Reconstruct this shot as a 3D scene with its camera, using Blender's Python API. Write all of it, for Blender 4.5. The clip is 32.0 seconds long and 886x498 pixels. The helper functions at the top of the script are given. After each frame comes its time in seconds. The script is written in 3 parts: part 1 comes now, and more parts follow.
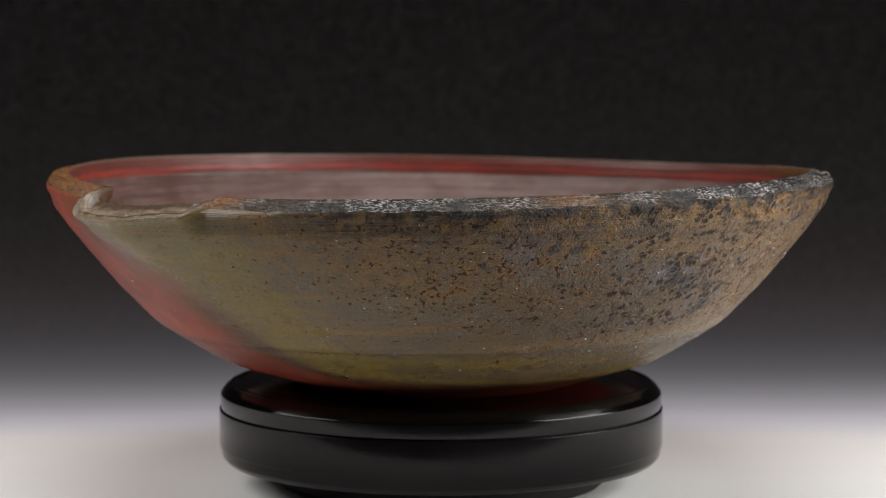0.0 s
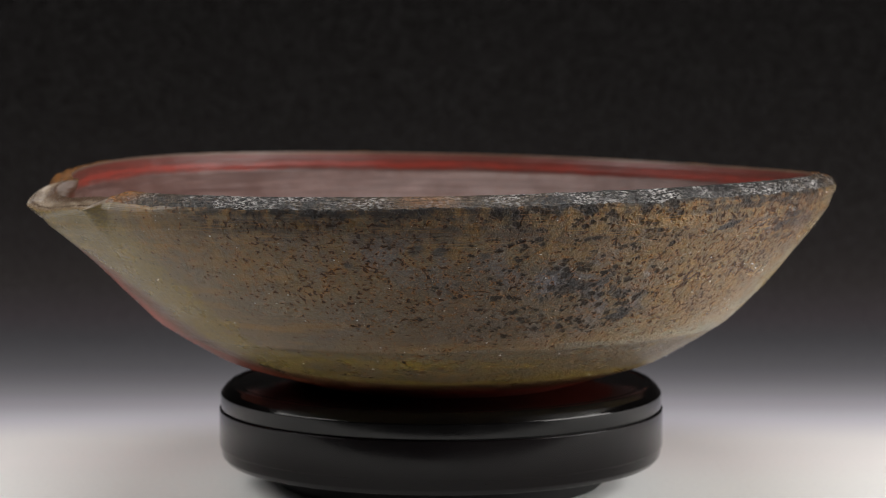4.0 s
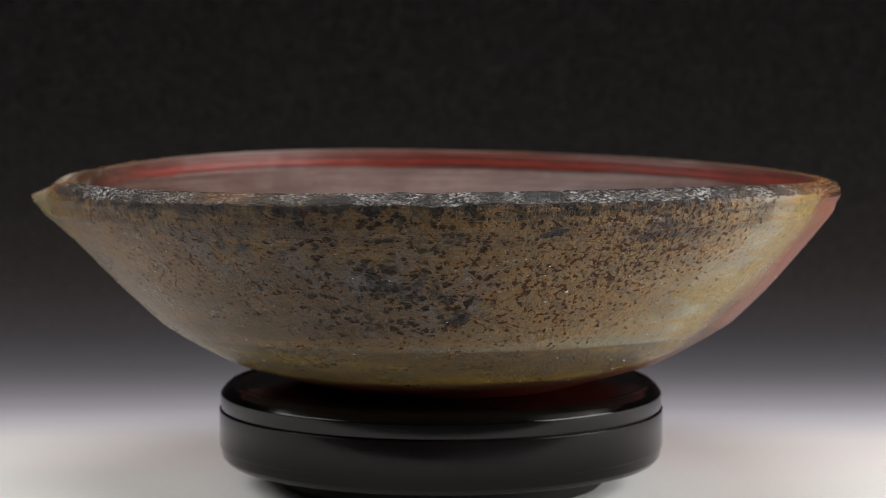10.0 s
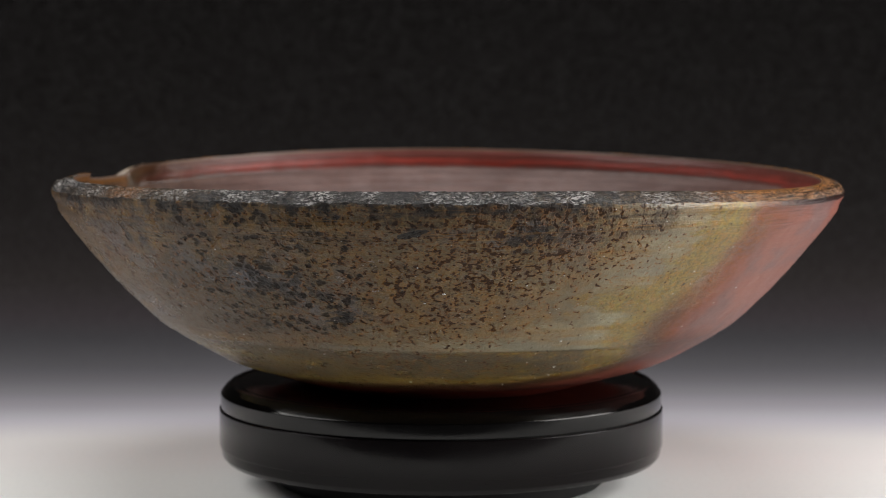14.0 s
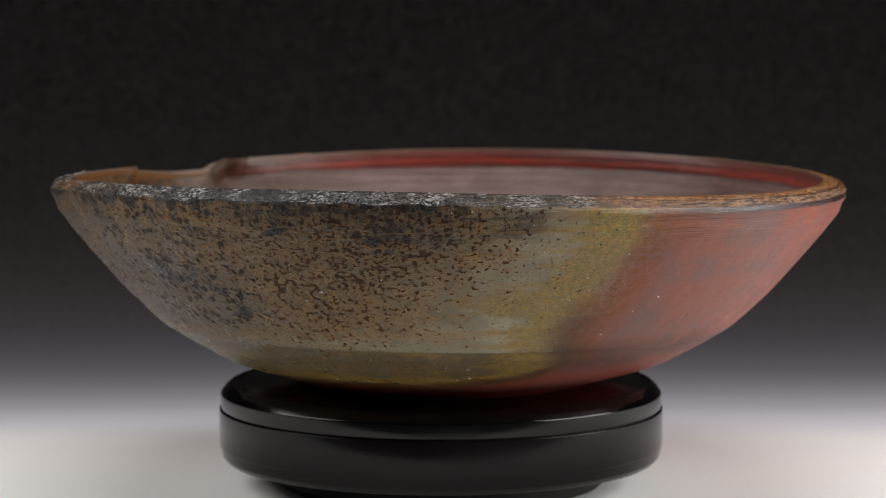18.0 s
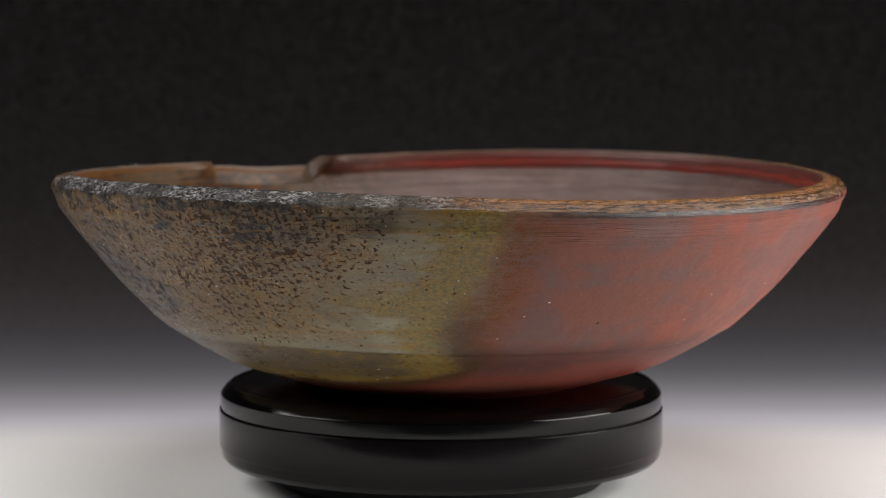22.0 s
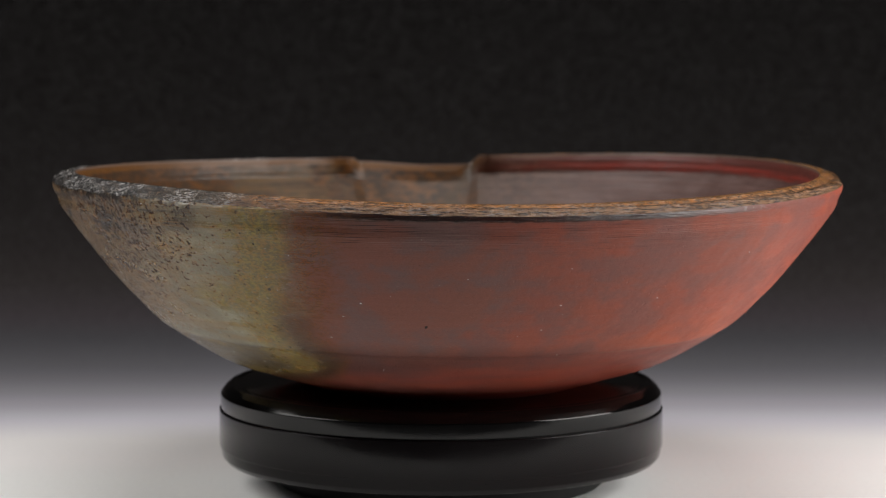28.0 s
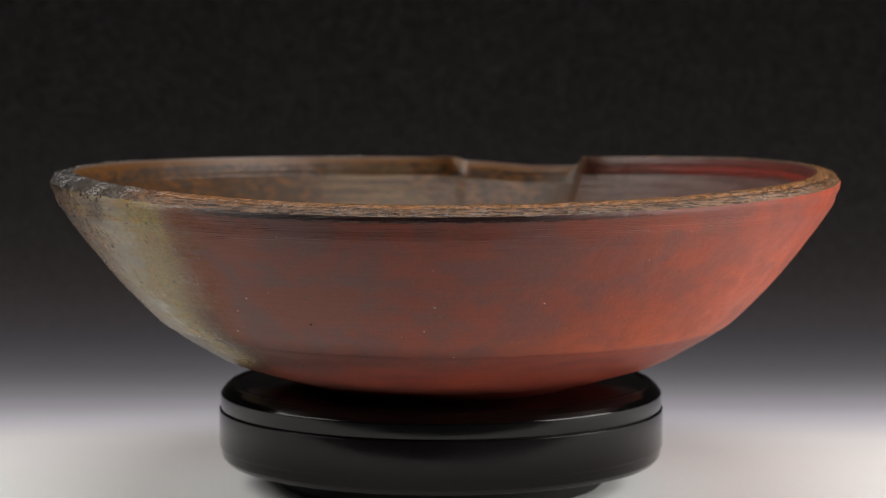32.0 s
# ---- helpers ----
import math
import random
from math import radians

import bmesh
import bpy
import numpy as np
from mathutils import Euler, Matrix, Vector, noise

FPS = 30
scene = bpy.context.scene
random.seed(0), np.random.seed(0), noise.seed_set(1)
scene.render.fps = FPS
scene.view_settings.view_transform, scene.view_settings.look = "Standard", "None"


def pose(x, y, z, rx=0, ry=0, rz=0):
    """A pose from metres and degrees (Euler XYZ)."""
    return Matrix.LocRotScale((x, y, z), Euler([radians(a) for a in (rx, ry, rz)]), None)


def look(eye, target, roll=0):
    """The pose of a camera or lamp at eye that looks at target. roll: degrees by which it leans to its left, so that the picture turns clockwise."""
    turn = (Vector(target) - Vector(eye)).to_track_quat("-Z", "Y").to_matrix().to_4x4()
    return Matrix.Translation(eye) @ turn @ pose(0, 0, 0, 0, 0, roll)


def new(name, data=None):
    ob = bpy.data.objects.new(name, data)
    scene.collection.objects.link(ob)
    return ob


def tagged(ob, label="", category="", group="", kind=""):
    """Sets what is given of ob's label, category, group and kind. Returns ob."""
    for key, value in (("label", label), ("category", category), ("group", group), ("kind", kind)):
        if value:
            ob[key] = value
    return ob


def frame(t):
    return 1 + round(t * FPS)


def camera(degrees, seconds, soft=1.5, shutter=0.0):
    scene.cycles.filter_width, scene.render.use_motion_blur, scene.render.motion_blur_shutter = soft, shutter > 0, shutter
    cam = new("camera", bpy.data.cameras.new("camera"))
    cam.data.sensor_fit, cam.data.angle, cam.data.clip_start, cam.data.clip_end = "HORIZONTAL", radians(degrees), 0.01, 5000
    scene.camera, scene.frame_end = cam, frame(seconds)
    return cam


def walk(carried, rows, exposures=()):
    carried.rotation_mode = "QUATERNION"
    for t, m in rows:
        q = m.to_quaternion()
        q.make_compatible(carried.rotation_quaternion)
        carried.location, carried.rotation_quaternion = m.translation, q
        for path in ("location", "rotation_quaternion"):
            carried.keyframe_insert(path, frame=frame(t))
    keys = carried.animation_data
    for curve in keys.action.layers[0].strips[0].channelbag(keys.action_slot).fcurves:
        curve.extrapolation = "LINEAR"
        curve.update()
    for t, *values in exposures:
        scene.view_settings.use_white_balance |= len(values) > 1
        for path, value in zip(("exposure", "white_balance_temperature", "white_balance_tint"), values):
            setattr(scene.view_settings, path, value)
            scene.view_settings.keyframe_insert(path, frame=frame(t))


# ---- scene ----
# ---------------------------------------------------------------- camera
cam = camera(20.476, 32.0, soft=0.8)
CAM_Y = -1.11386
EYE = (0.0009, CAM_Y, 0.20734)
AIM = (0.0009, CAM_Y + math.cos(radians(5.1655)), 0.20734 - math.sin(radians(5.1655)))
walk(cam, [(0.0, look(EYE, AIM)), (32.0, look(EYE, AIM))])
cam.data.dof.use_dof = True
cam.data.dof.focus_distance = 0.955
cam.data.dof.aperture_fstop = 13.0

# ---------------------------------------------------------------- light
scene.view_settings.exposure = 0.0
world = bpy.data.worlds.new("studio_dark")
world.use_nodes = True
world.node_tree.nodes["Background"].inputs[0].default_value = (0.8, 0.85, 1.0, 1)
world.node_tree.nodes["Background"].inputs[1].default_value = 0.02
scene.world = world


def softbox(name, eye, target, w, h, watts, colour=(1.0, 0.975, 0.945)):
    data = bpy.data.lights.new(name, "AREA")
    data.shape, data.size, data.size_y, data.energy, data.color = "RECTANGLE", w, h, watts, colour
    ob = new(name, data)
    ob.matrix_world = look(eye, target)
    return ob


softbox("softbox_top", (0.0, 0.02, 1.3), (0, 0.0, 0.05), 1.0, 0.6, 8.2)
softbox("softbox_west", (-0.98, -0.16, 0.84), (-0.06, 0, 0.02), 0.8, 0.7, 9.6)
softbox("softbox_east", (1.00, -0.28, 0.46), (0, 0, 0.06), 0.8, 0.7, 15.5)


# ---------------------------------------------------------------- material kit
def srgb(r, g, b):
    return tuple(((c / 255 + 0.055) / 1.055) ** 2.4 if c > 10 else c / 255 / 12.92 for c in (r, g, b)) + (1.0,)


class Shade:
    """A node material, written as nested calls."""

    def __init__(self, name):
        self.mat = bpy.data.materials.new(name)
        self.mat.use_nodes = True
        self.nt = self.mat.node_tree
        self.bsdf = self.nt.nodes["Principled BSDF"]
        self.pos = self.make("ShaderNodeTexCoord").outputs["Object"]

    def make(self, kind, **props):
        n = self.nt.nodes.new(kind)
        for k, v in props.items():
            setattr(n, k, v)
        return n

    def put(self, socket, value):
        if hasattr(value, "is_linked"):
            self.nt.links.new(value, socket)
        else:
            socket.default_value = value

    def attr(self, name):
        return self.make("ShaderNodeAttribute", attribute_name=name).outputs["Fac"]

    def scaled(self, sx, sy, sz, off=(0, 0, 0)):
        n = self.make("ShaderNodeMapping")
        self.put(n.inputs["Vector"], self.pos)
        n.inputs["Scale"].default_value = (sx, sy, sz)
        n.inputs["Location"].default_value = off
        return n.outputs[0]

    def noise(self, scale, detail=3.0, rough=0.55, vec=None, warp=0.0):
        n = self.make("ShaderNodeTexNoise")
        self.put(n.inputs["Vector"], vec or self.pos)
        n.inputs["Scale"].default_value, n.inputs["Detail"].default_value = scale, detail
        n.inputs["Roughness"].default_value, n.inputs["Distortion"].default_value = rough, warp
        return n.outputs["Fac"]

    def cells(self, scale, vec=None, jitter=1.0):
        n = self.make("ShaderNodeTexVoronoi")
        self.put(n.inputs["Vector"], vec or self.pos)
        n.inputs["Scale"].default_value, n.inputs["Randomness"].default_value = scale, jitter
        return n.outputs["Distance"]

    def spots(self, scale, amount, off=(0, 0, 0), squash=1.4, size=0.46, warp=0.35, soft=0.07):
        """Separate uneven spots; amount, 0 to 1, says how many cells hold one and how large it is."""
        wob = self.make("ShaderNodeTexNoise")
        self.put(wob.inputs["Vector"], self.scaled(1, 1, squash, off))
        wob.inputs["Scale"].default_value, wob.inputs["Detail"].default_value = scale * 1.6, 2.0
        far = self.make("ShaderNodeVectorMath", operation="MULTIPLY_ADD")
        self.put(far.inputs[0], wob.outputs["Color"])
        far.inputs[1].default_value = (warp / scale * 2,) * 3
        self.put(far.inputs[2], self.scaled(1, 1, squash, off))
        v = self.make("ShaderNodeTexVoronoi")
        self.put(v.inputs["Vector"], far.outputs[0])
        v.inputs["Scale"].default_value = scale
        split = self.make("ShaderNodeSeparateColor")
        self.put(split.inputs[0], v.outputs["Color"])
        reach = self.calc("MULTIPLY", self.step(self.calc("SUBTRACT", amount, split.outputs[0]), -0.05, 0.75), size)
        return self.step(self.calc("SUBTRACT", reach, v.outputs["Distance"]), -soft, soft * 1.4)

    def calc(self, op, a, b=0.0, c=0.0):
        n = self.make("ShaderNodeMath", operation=op)
        for s, v in zip(n.inputs, (a, b, c)):
            self.put(s, v)
        return n.outputs[0]

    def mul(self, a, b):
        return self.calc("MULTIPLY", a, b)

    def add(self, a, b):
        return self.calc("ADD", a, b)

    def step(self, v, lo, hi):
        n = self.make("ShaderNodeMapRange", interpolation_type="SMOOTHSTEP")
        self.put(n.inputs["Value"], v)
        self.put(n.inputs["From Min"], lo)
        self.put(n.inputs["From Max"], hi)
        return n.outputs[0]

    def mix(self, fac, a, b):
        n = self.make("ShaderNodeMix", data_type="RGBA")
        self.put(n.inputs[0], fac)
        self.put(n.inputs[6], a)
        self.put(n.inputs[7], b)
        return n.outputs[2]

    def bump(self, height, dist, strength=1.0, under=None):
        n = self.make("ShaderNodeBump")
        self.put(n.inputs["Height"], height)
        n.inputs["Strength"].default_value, n.inputs["Distance"].default_value = strength, dist
        if under:
            self.put(n.inputs["Normal"], under)
        return n.outputs[0]

    def done(self, colour, rough, normal=None, **more):
        self.put(self.bsdf.inputs["Base Color"], colour)
        self.put(self.bsdf.inputs["Roughness"], rough)
        if normal:
            self.put(self.bsdf.inputs["Normal"], normal)
        for k, v in more.items():
            self.put(self.bsdf.inputs[k.replace("_", " ")], v)
        return self.mat


# ---------------------------------------------------------------- materials
def wall_material():
    s = Shade("wood_fired_clay")
    ash, q = s.attr("ash"), s.attr("q")
    gold, speck, fine, char, amber = s.attr("gold"), s.attr("speck"), s.attr("fine"), s.attr("char"), s.attr("amber")
    mauve, orange = s.attr("mauve"), s.attr("orange")
    lines = s.noise(1.0, 4, 0.6, s.scaled(14, 14, 170))
    lines2 = s.noise(1.0, 3, 0.6, s.scaled(22, 22, 1500, (3, 1, 7)))
    cloud = s.noise(22, 4, 0.55)
    cloud2 = s.noise(45, 4, 0.6, s.scaled(1, 1, 1.6, (5, 2, 1)))
    grain = s.noise(900, 2, 0.6)
    salt = s.noise(1500, 2, 0.7)
    mid = s.noise(190, 3, 0.6)
    mot = s.noise(120, 5, 0.68, s.scaled(1, 1, 1.5, (6, 2, 5)), 0.4)
    tone = s.step(mid, 0.35, 0.65)
    broken = s.step(s.noise(60, 3, 0.6, s.scaled(1, 1, 3, (2, 7, 5))), 0.38, 0.6)
    # ash side: warm grey glaze with ochre streaks
    a = s.mix(s.step(cloud, 0.38, 0.64), srgb(117, 98, 72), srgb(101, 91, 76))
    a = s.mix(s.attr("clear"), a, s.mix(s.step(cloud2, 0.4, 0.6), srgb(158, 151, 124), srgb(138, 132, 110)))
    a = s.mix(s.mul(fine, 0.7), a, s.mix(s.step(cloud2, 0.4, 0.6), srgb(142, 128, 100), srgb(124, 114, 94)))
    a = s.mix(s.mul(s.step(lines, 0.47, 0.66), 0.6), a, srgb(150, 112, 56))
    a = s.mix(s.mul(s.step(lines2, 0.5, 0.7), 0.15), a, srgb(96, 84, 66))
    a = s.mix(s.step(q, 0.318, 0.306), a, s.mix(tone, srgb(98, 83, 56), srgb(84, 74, 56)))
    golden = s.step(s.add(gold, s.mul(s.calc("SUBTRACT", s.add(mot, lines), 1.0), 1.8)), 0.22, 0.8)
    a = s.mix(s.mul(golden, s.add(0.72, s.mul(s.attr("grainy"), 0.08))), a, s.mix(s.step(s.noise(620, 4, 0.7, s.scaled(1, 1, 1.5, (1, 1, 2))), 0.38, 0.62), srgb(106, 94, 50), s.mix(s.attr("grainy"), srgb(142, 120, 46), s.mix(tone, srgb(156, 134, 54), srgb(158, 112, 38)))))
    a = s.mix(s.mul(s.attr("dusk"), s.add(0.5, s.mul(mot, 0.7))), a, s.mix(tone, srgb(70, 53, 34), srgb(73, 64, 52)))
    a = s.mix(s.mul(s.step(s.add(amber, s.mul(mot, 0.9)), 0.6, 1.1), 0.62), a, s.mix(tone, srgb(136, 102, 50), srgb(108, 90, 58)))
    blue = s.mul(s.step(s.noise(75, 4, 0.6, s.scaled(1, 1, 1, (7, 7, 1))), 0.44, 0.62), s.add(0.16, char))
    a = s.mix(s.mul(blue, 0.62), a, srgb(88, 91, 104))
    # crusty grey flecks among the speckles
    crusty = s.spots(300, s.mul(s.attr("crusty"), 0.7), (4, 9, 1), 1.0, 0.5, 1.0)
    a = s.mix(s.mul(crusty, s.step(salt, 0.4, 0.6)), a, srgb(158, 150, 150))
    a = s.mix(s.mul(s.mul(s.step(salt, 0.55, 0.68), s.add(0.25, speck)), 0.25), a, srgb(178, 156, 122))
    a = s.mix(s.mul(s.mul(s.step(salt, 0.45, 0.32), s.add(0.25, speck)), 0.28), a, srgb(52, 38, 26))
    # soft brown stains, then crisp spots with a rusty halo, then the char
    thick = s.mul(speck, s.add(0.35, s.mul(s.step(mot, 0.36, 0.62), 0.75)))
    stain = s.spots(190, thick, (3, 6, 8), 1.5, 0.6, 0.7, 0.2)
    a = s.mix(s.mul(stain, 0.5), a, s.mix(tone, srgb(84, 62, 42), srgb(100, 72, 46)))
    many = s.add(0.05, s.add(s.mul(fine, 0.72), s.mul(thick, 0.85)))
    worm = s.add(s.noise(480, 1.6, 0.45, s.scaled(1, 1, 1.2, (9, 4, 2)), 0.1), s.mul(many, 0.115))
    a = s.mix(s.mul(s.mul(s.step(worm, 0.625, 0.715), s.step(many, 0.08, 0.3)), 0.62), a, s.mix(tone, srgb(150, 94, 30), srgb(118, 76, 34)))
    small = s.step(worm, 0.695, 0.77)
    a = s.mix(s.mul(small, 0.92), a, s.mix(s.step(s.add(amber, s.mul(mid, 0.6)), 0.3, 0.9), s.mix(tone, srgb(24, 16, 11), srgb(44, 28, 16)), srgb(56, 32, 12)))
    tiny = s.spots(700, s.add(0.10, s.add(s.mul(fine, 0.35), s.mul(speck, 0.3))), (1, 4, 7), 1.5, 0.5, 0.5)
    a = s.mix(s.mul(tiny, 0.75), a, srgb(54, 33, 18))
    spot = s.spots(290, s.add(s.mul(thick, s.calc("SUBTRACT", 0.6, s.mul(fine, 0.4))), s.mul(s.attr("dense"), 0.45)), (0, 0, 0), 1.4, 0.58, 0.5, 0.15)
    a = s.mix(s.mul(spot, s.add(0.5, s.mul(mot, 0.8))), a, s.mix(tone, srgb(20, 15, 12), srgb(36, 26, 19)))
    blob = s.spots(172, char, (2, 8, 3), 1.15, 0.66, 0.55, 0.2)
    a = s.mix(s.mul(blob, s.add(0.5, s.mul(mot, 0.7))), a, s.mix(tone, srgb(30, 27, 26), srgb(50, 46, 45)))
    # dark bare patches and ochre scratches under the rim
    high = s.mul(s.step(q, 0.74, 0.97), s.step(s.add(speck, s.mul(fine, 0.7)), 0.3, 0.8))
    a = s.mix(s.mul(s.mul(high, s.step(s.add(lines, s.mul(mot, 0.9)), 0.86, 1.06)), 0.85), a, srgb(48, 40, 37))
    a = s.mix(s.mul(s.mul(s.step(q, 0.66, 0.9), broken), s.mul(s.step(lines2, 0.55, 0.64), 0.34)), a, srgb(168, 122, 62))
    ragged = s.spots(260, s.mul(s.step(q, 0.80, 1.0), s.step(speck, 0.2, 0.7)), (6, 1, 3), 0.6, 0.62, 0.9, 0.15)
    a = s.mix(s.mul(ragged, 0.6), a, srgb(48, 38, 32))
    fringe = s.mul(s.step(s.add(q, s.mul(s.calc("SUBTRACT", s.add(s.mul(mot, 0.6), s.mul(mid, 0.4)), 0.5), 0.30)), 0.962, 1.01), s.step(speck, 0.2, 0.7))
    a = s.mix(s.mul(fringe, 0.93), a, srgb(24, 20, 19))
    # bare red side
    r = s.mix(s.step(cloud, 0.35, 0.68), srgb(168, 72, 46), srgb(144, 64, 48))
    r = s.mix(s.mul(s.step(cloud2, 0.42, 0.62), 0.6), r, srgb(130, 70, 57))
    r = s.mix(s.mul(orange, s.add(0.3, s.mul(s.step(cloud2, 0.62, 0.4), 0.5))), r, srgb(180, 82, 44))
    r = s.mix(s.mul(s.step(lines, 0.5, 0.72), 0.3), r, srgb(116, 58, 48))
    below = s.step(q, 0.318, 0.306)
    r = s.mix(s.mul(below, 0.8), r, s.mix(s.step(s.noise(1.0, 4, 0.6, s.scaled(26, 26, 240, (4, 4, 4))), 0.4, 0.62), srgb(132, 55, 40), srgb(104, 47, 39)))
    scratch = s.noise(1.0, 3, 0.65, s.scaled(26, 26, 2600, (1, 9, 4)))
    streak = s.mul(s.step(q, 0.80, 0.90), s.add(0.12, s.mul(s.attr("streak"), s.add(0.25, mauve))))
    dots = s.spots(330, 0.18, (1, 5, 4), 1.2, 0.4)
    r = s.mix(s.mul(s.step(mot, 0.52, 0.66), 0.22), r, srgb(104, 60, 52))
    r = s.mix(s.mul(mauve, s.add(0.55, s.mul(mot, 0.5))), r, s.mix(s.step(cloud2, 0.4, 0.62), srgb(132, 86, 75), srgb(118, 90, 86)))
    r = s.mix(s.mul(s.mul(streak, s.mul(broken, s.step(scratch, 0.55, 0.61))), 0.42), r, srgb(50, 38, 46))
    # Pale lines: highlights along the scratches, painted into the red.
    r = s.mix(s.mul(s.mul(streak, s.step(scratch, 0.43, 0.37)), 0.18), r, srgb(158, 132, 126))
    seam = s.mul(s.step(s.add(q, s.mul(s.calc("SUBTRACT", s.add(s.mul(mot, 0.5), s.mul(mid, 0.5)), 0.5), 0.03)), 0.968, 0.980), s.attr("streak"))
    r = s.mix(s.mul(seam, 0.9), r, srgb(26, 18, 17))
    smear = s.mul(s.step(mauve, 0.25, 0.9), s.step(q, 0.39, 0.30))
    r = s.mix(s.mul(smear, s.add(0.25, s.mul(mot, 0.7))), r, srgb(66, 40, 36))
    r = s.mix(s.mul(s.step(salt, 0.56, 0.7), 0.16), r, srgb(178, 112, 88))
    r = s.mix(s.mul(s.step(salt, 0.44, 0.3), 0.2), r, srgb(74, 40, 36))
    r = s.mix(s.mul(dots, 0.8), r, srgb(58, 32, 29))
    ochre = s.spots(430, 0.12, (7, 5, 2), 1.2, 0.36)
    r = s.mix(s.mul(ochre, 0.7), r, srgb(186, 120, 82))
    # the border: broken by streaks, then dusted with ochre and brown
    edge = s.add(ash, s.mul(s.calc("SUBTRACT", s.add(s.mul(mid, 0.5), s.mul(lines, 0.5)), 0.5), 0.8))
    edge = s.add(edge, s.mul(s.calc("SUBTRACT", salt, 0.5), 0.22))
    fray = s.noise(1.0, 4, 0.7, s.scaled(240, 240, 700, (2, 2, 6)))
    edge = s.add(edge, s.mul(s.calc("SUBTRACT", fray, 0.5), 0.5))
    on = s.step(edge, -0.3, 0.12)
    c = s.mix(on, r, a)
    near = s.mul(s.step(ash, -0.5, 0.0), s.step(ash, 0.6, 0.05))
    rim_of_ash = s.mul(s.step(ash, -0.5, -0.12), s.step(ash, 0.12, -0.08))
    c = s.mix(s.mul(rim_of_ash, s.add(0.25, s.mul(s.step(fray, 0.42, 0.58), 0.7))), c, s.mix(s.step(salt, 0.4, 0.6), srgb(138, 78, 34), srgb(90, 58, 38)))
    c = s.mix(s.mul(s.mul(s.mul(s.step(ash, -0.3, -0.05), s.step(ash, 0.2, 0.0)), s.step(q, 0.64, 0.4)), s.add(0.2, s.mul(mot, 0.8))), c, srgb(72, 58, 42))
    low = s.mul(s.mul(near, s.step(q, 0.37, 0.30)), s.step(ash, 0.1, -0.1))
    c = s.mix(s.mul(low, 0.6), c, srgb(62, 40, 34))
    c = s.mix(s.mul(s.spots(430, s.mul(near, 0.28), (4, 4, 9), 1.3, 0.5), 0.85), c, srgb(92, 62, 34))
    c = s.mix(s.mul(s.spots(560, s.mul(near, 0.55), (2, 6, 1), 1.6, 0.5, 0.9), 0.6), c, srgb(150, 104, 46))
    c = s.mix(s.mul(s.step(s.add(s.attr("mark"), s.mul(s.calc("SUBTRACT", mid, 0.5), 1.6)), 0.45, 0.6), 0.9), c, srgb(30, 27, 28))
    c = s.mix(s.mul(s.step(grain, 0.3, 0.75), 0.08), c, srgb(60, 52, 46))
    rough = s.add(s.mul(s.calc("SUBTRACT", 1.0, on), 0.10), s.add(0.16, s.add(s.mul(spot, 0.12), s.mul(cloud2, 0.26))))
    lip = s.mul(s.mul(s.step(q, 0.962, 0.985), on), s.step(speck, 0.6, 0.2))
    rough = s.calc("SUBTRACT", rough, s.add(s.mul(seam, 0.2), s.mul(lip, 0.12)))
    n = s.bump(s.add(s.mul(lines2, s.add(0.3, s.step(q, 0.6, 0.95))), s.mul(lines, 0.5)), 0.0003, 0.45)
    n = s.bump(s.mul(scratch, s.step(q, 0.84, 0.93)), 0.0005, 0.6, n)
    pits = s.add(s.mul(s.add(spot, small), -1.0), s.mul(s.noise(480, 4, 0.65), 1.4))
    rugged_part = s.mul(on, s.add(0.16, speck))
    n = s.bump(s.mul(pits, s.add(0.10, rugged_part)), 0.0009, 0.7, n)
    n = s.bump(s.mul(s.add(grain, salt), s.add(0.2, rugged_part)), 0.0003, 0.7, n)
    return s.done(c, rough, n, Specular_IOR_Level=s.add(0.11, s.add(s.mul(s.mul(on, 0.21), s.calc("SUBTRACT", 1.0, s.mul(s.calc("MAXIMUM", small, spot), 0.75))), s.add(s.mul(seam, 0.5), s.mul(lip, 0.45)))))


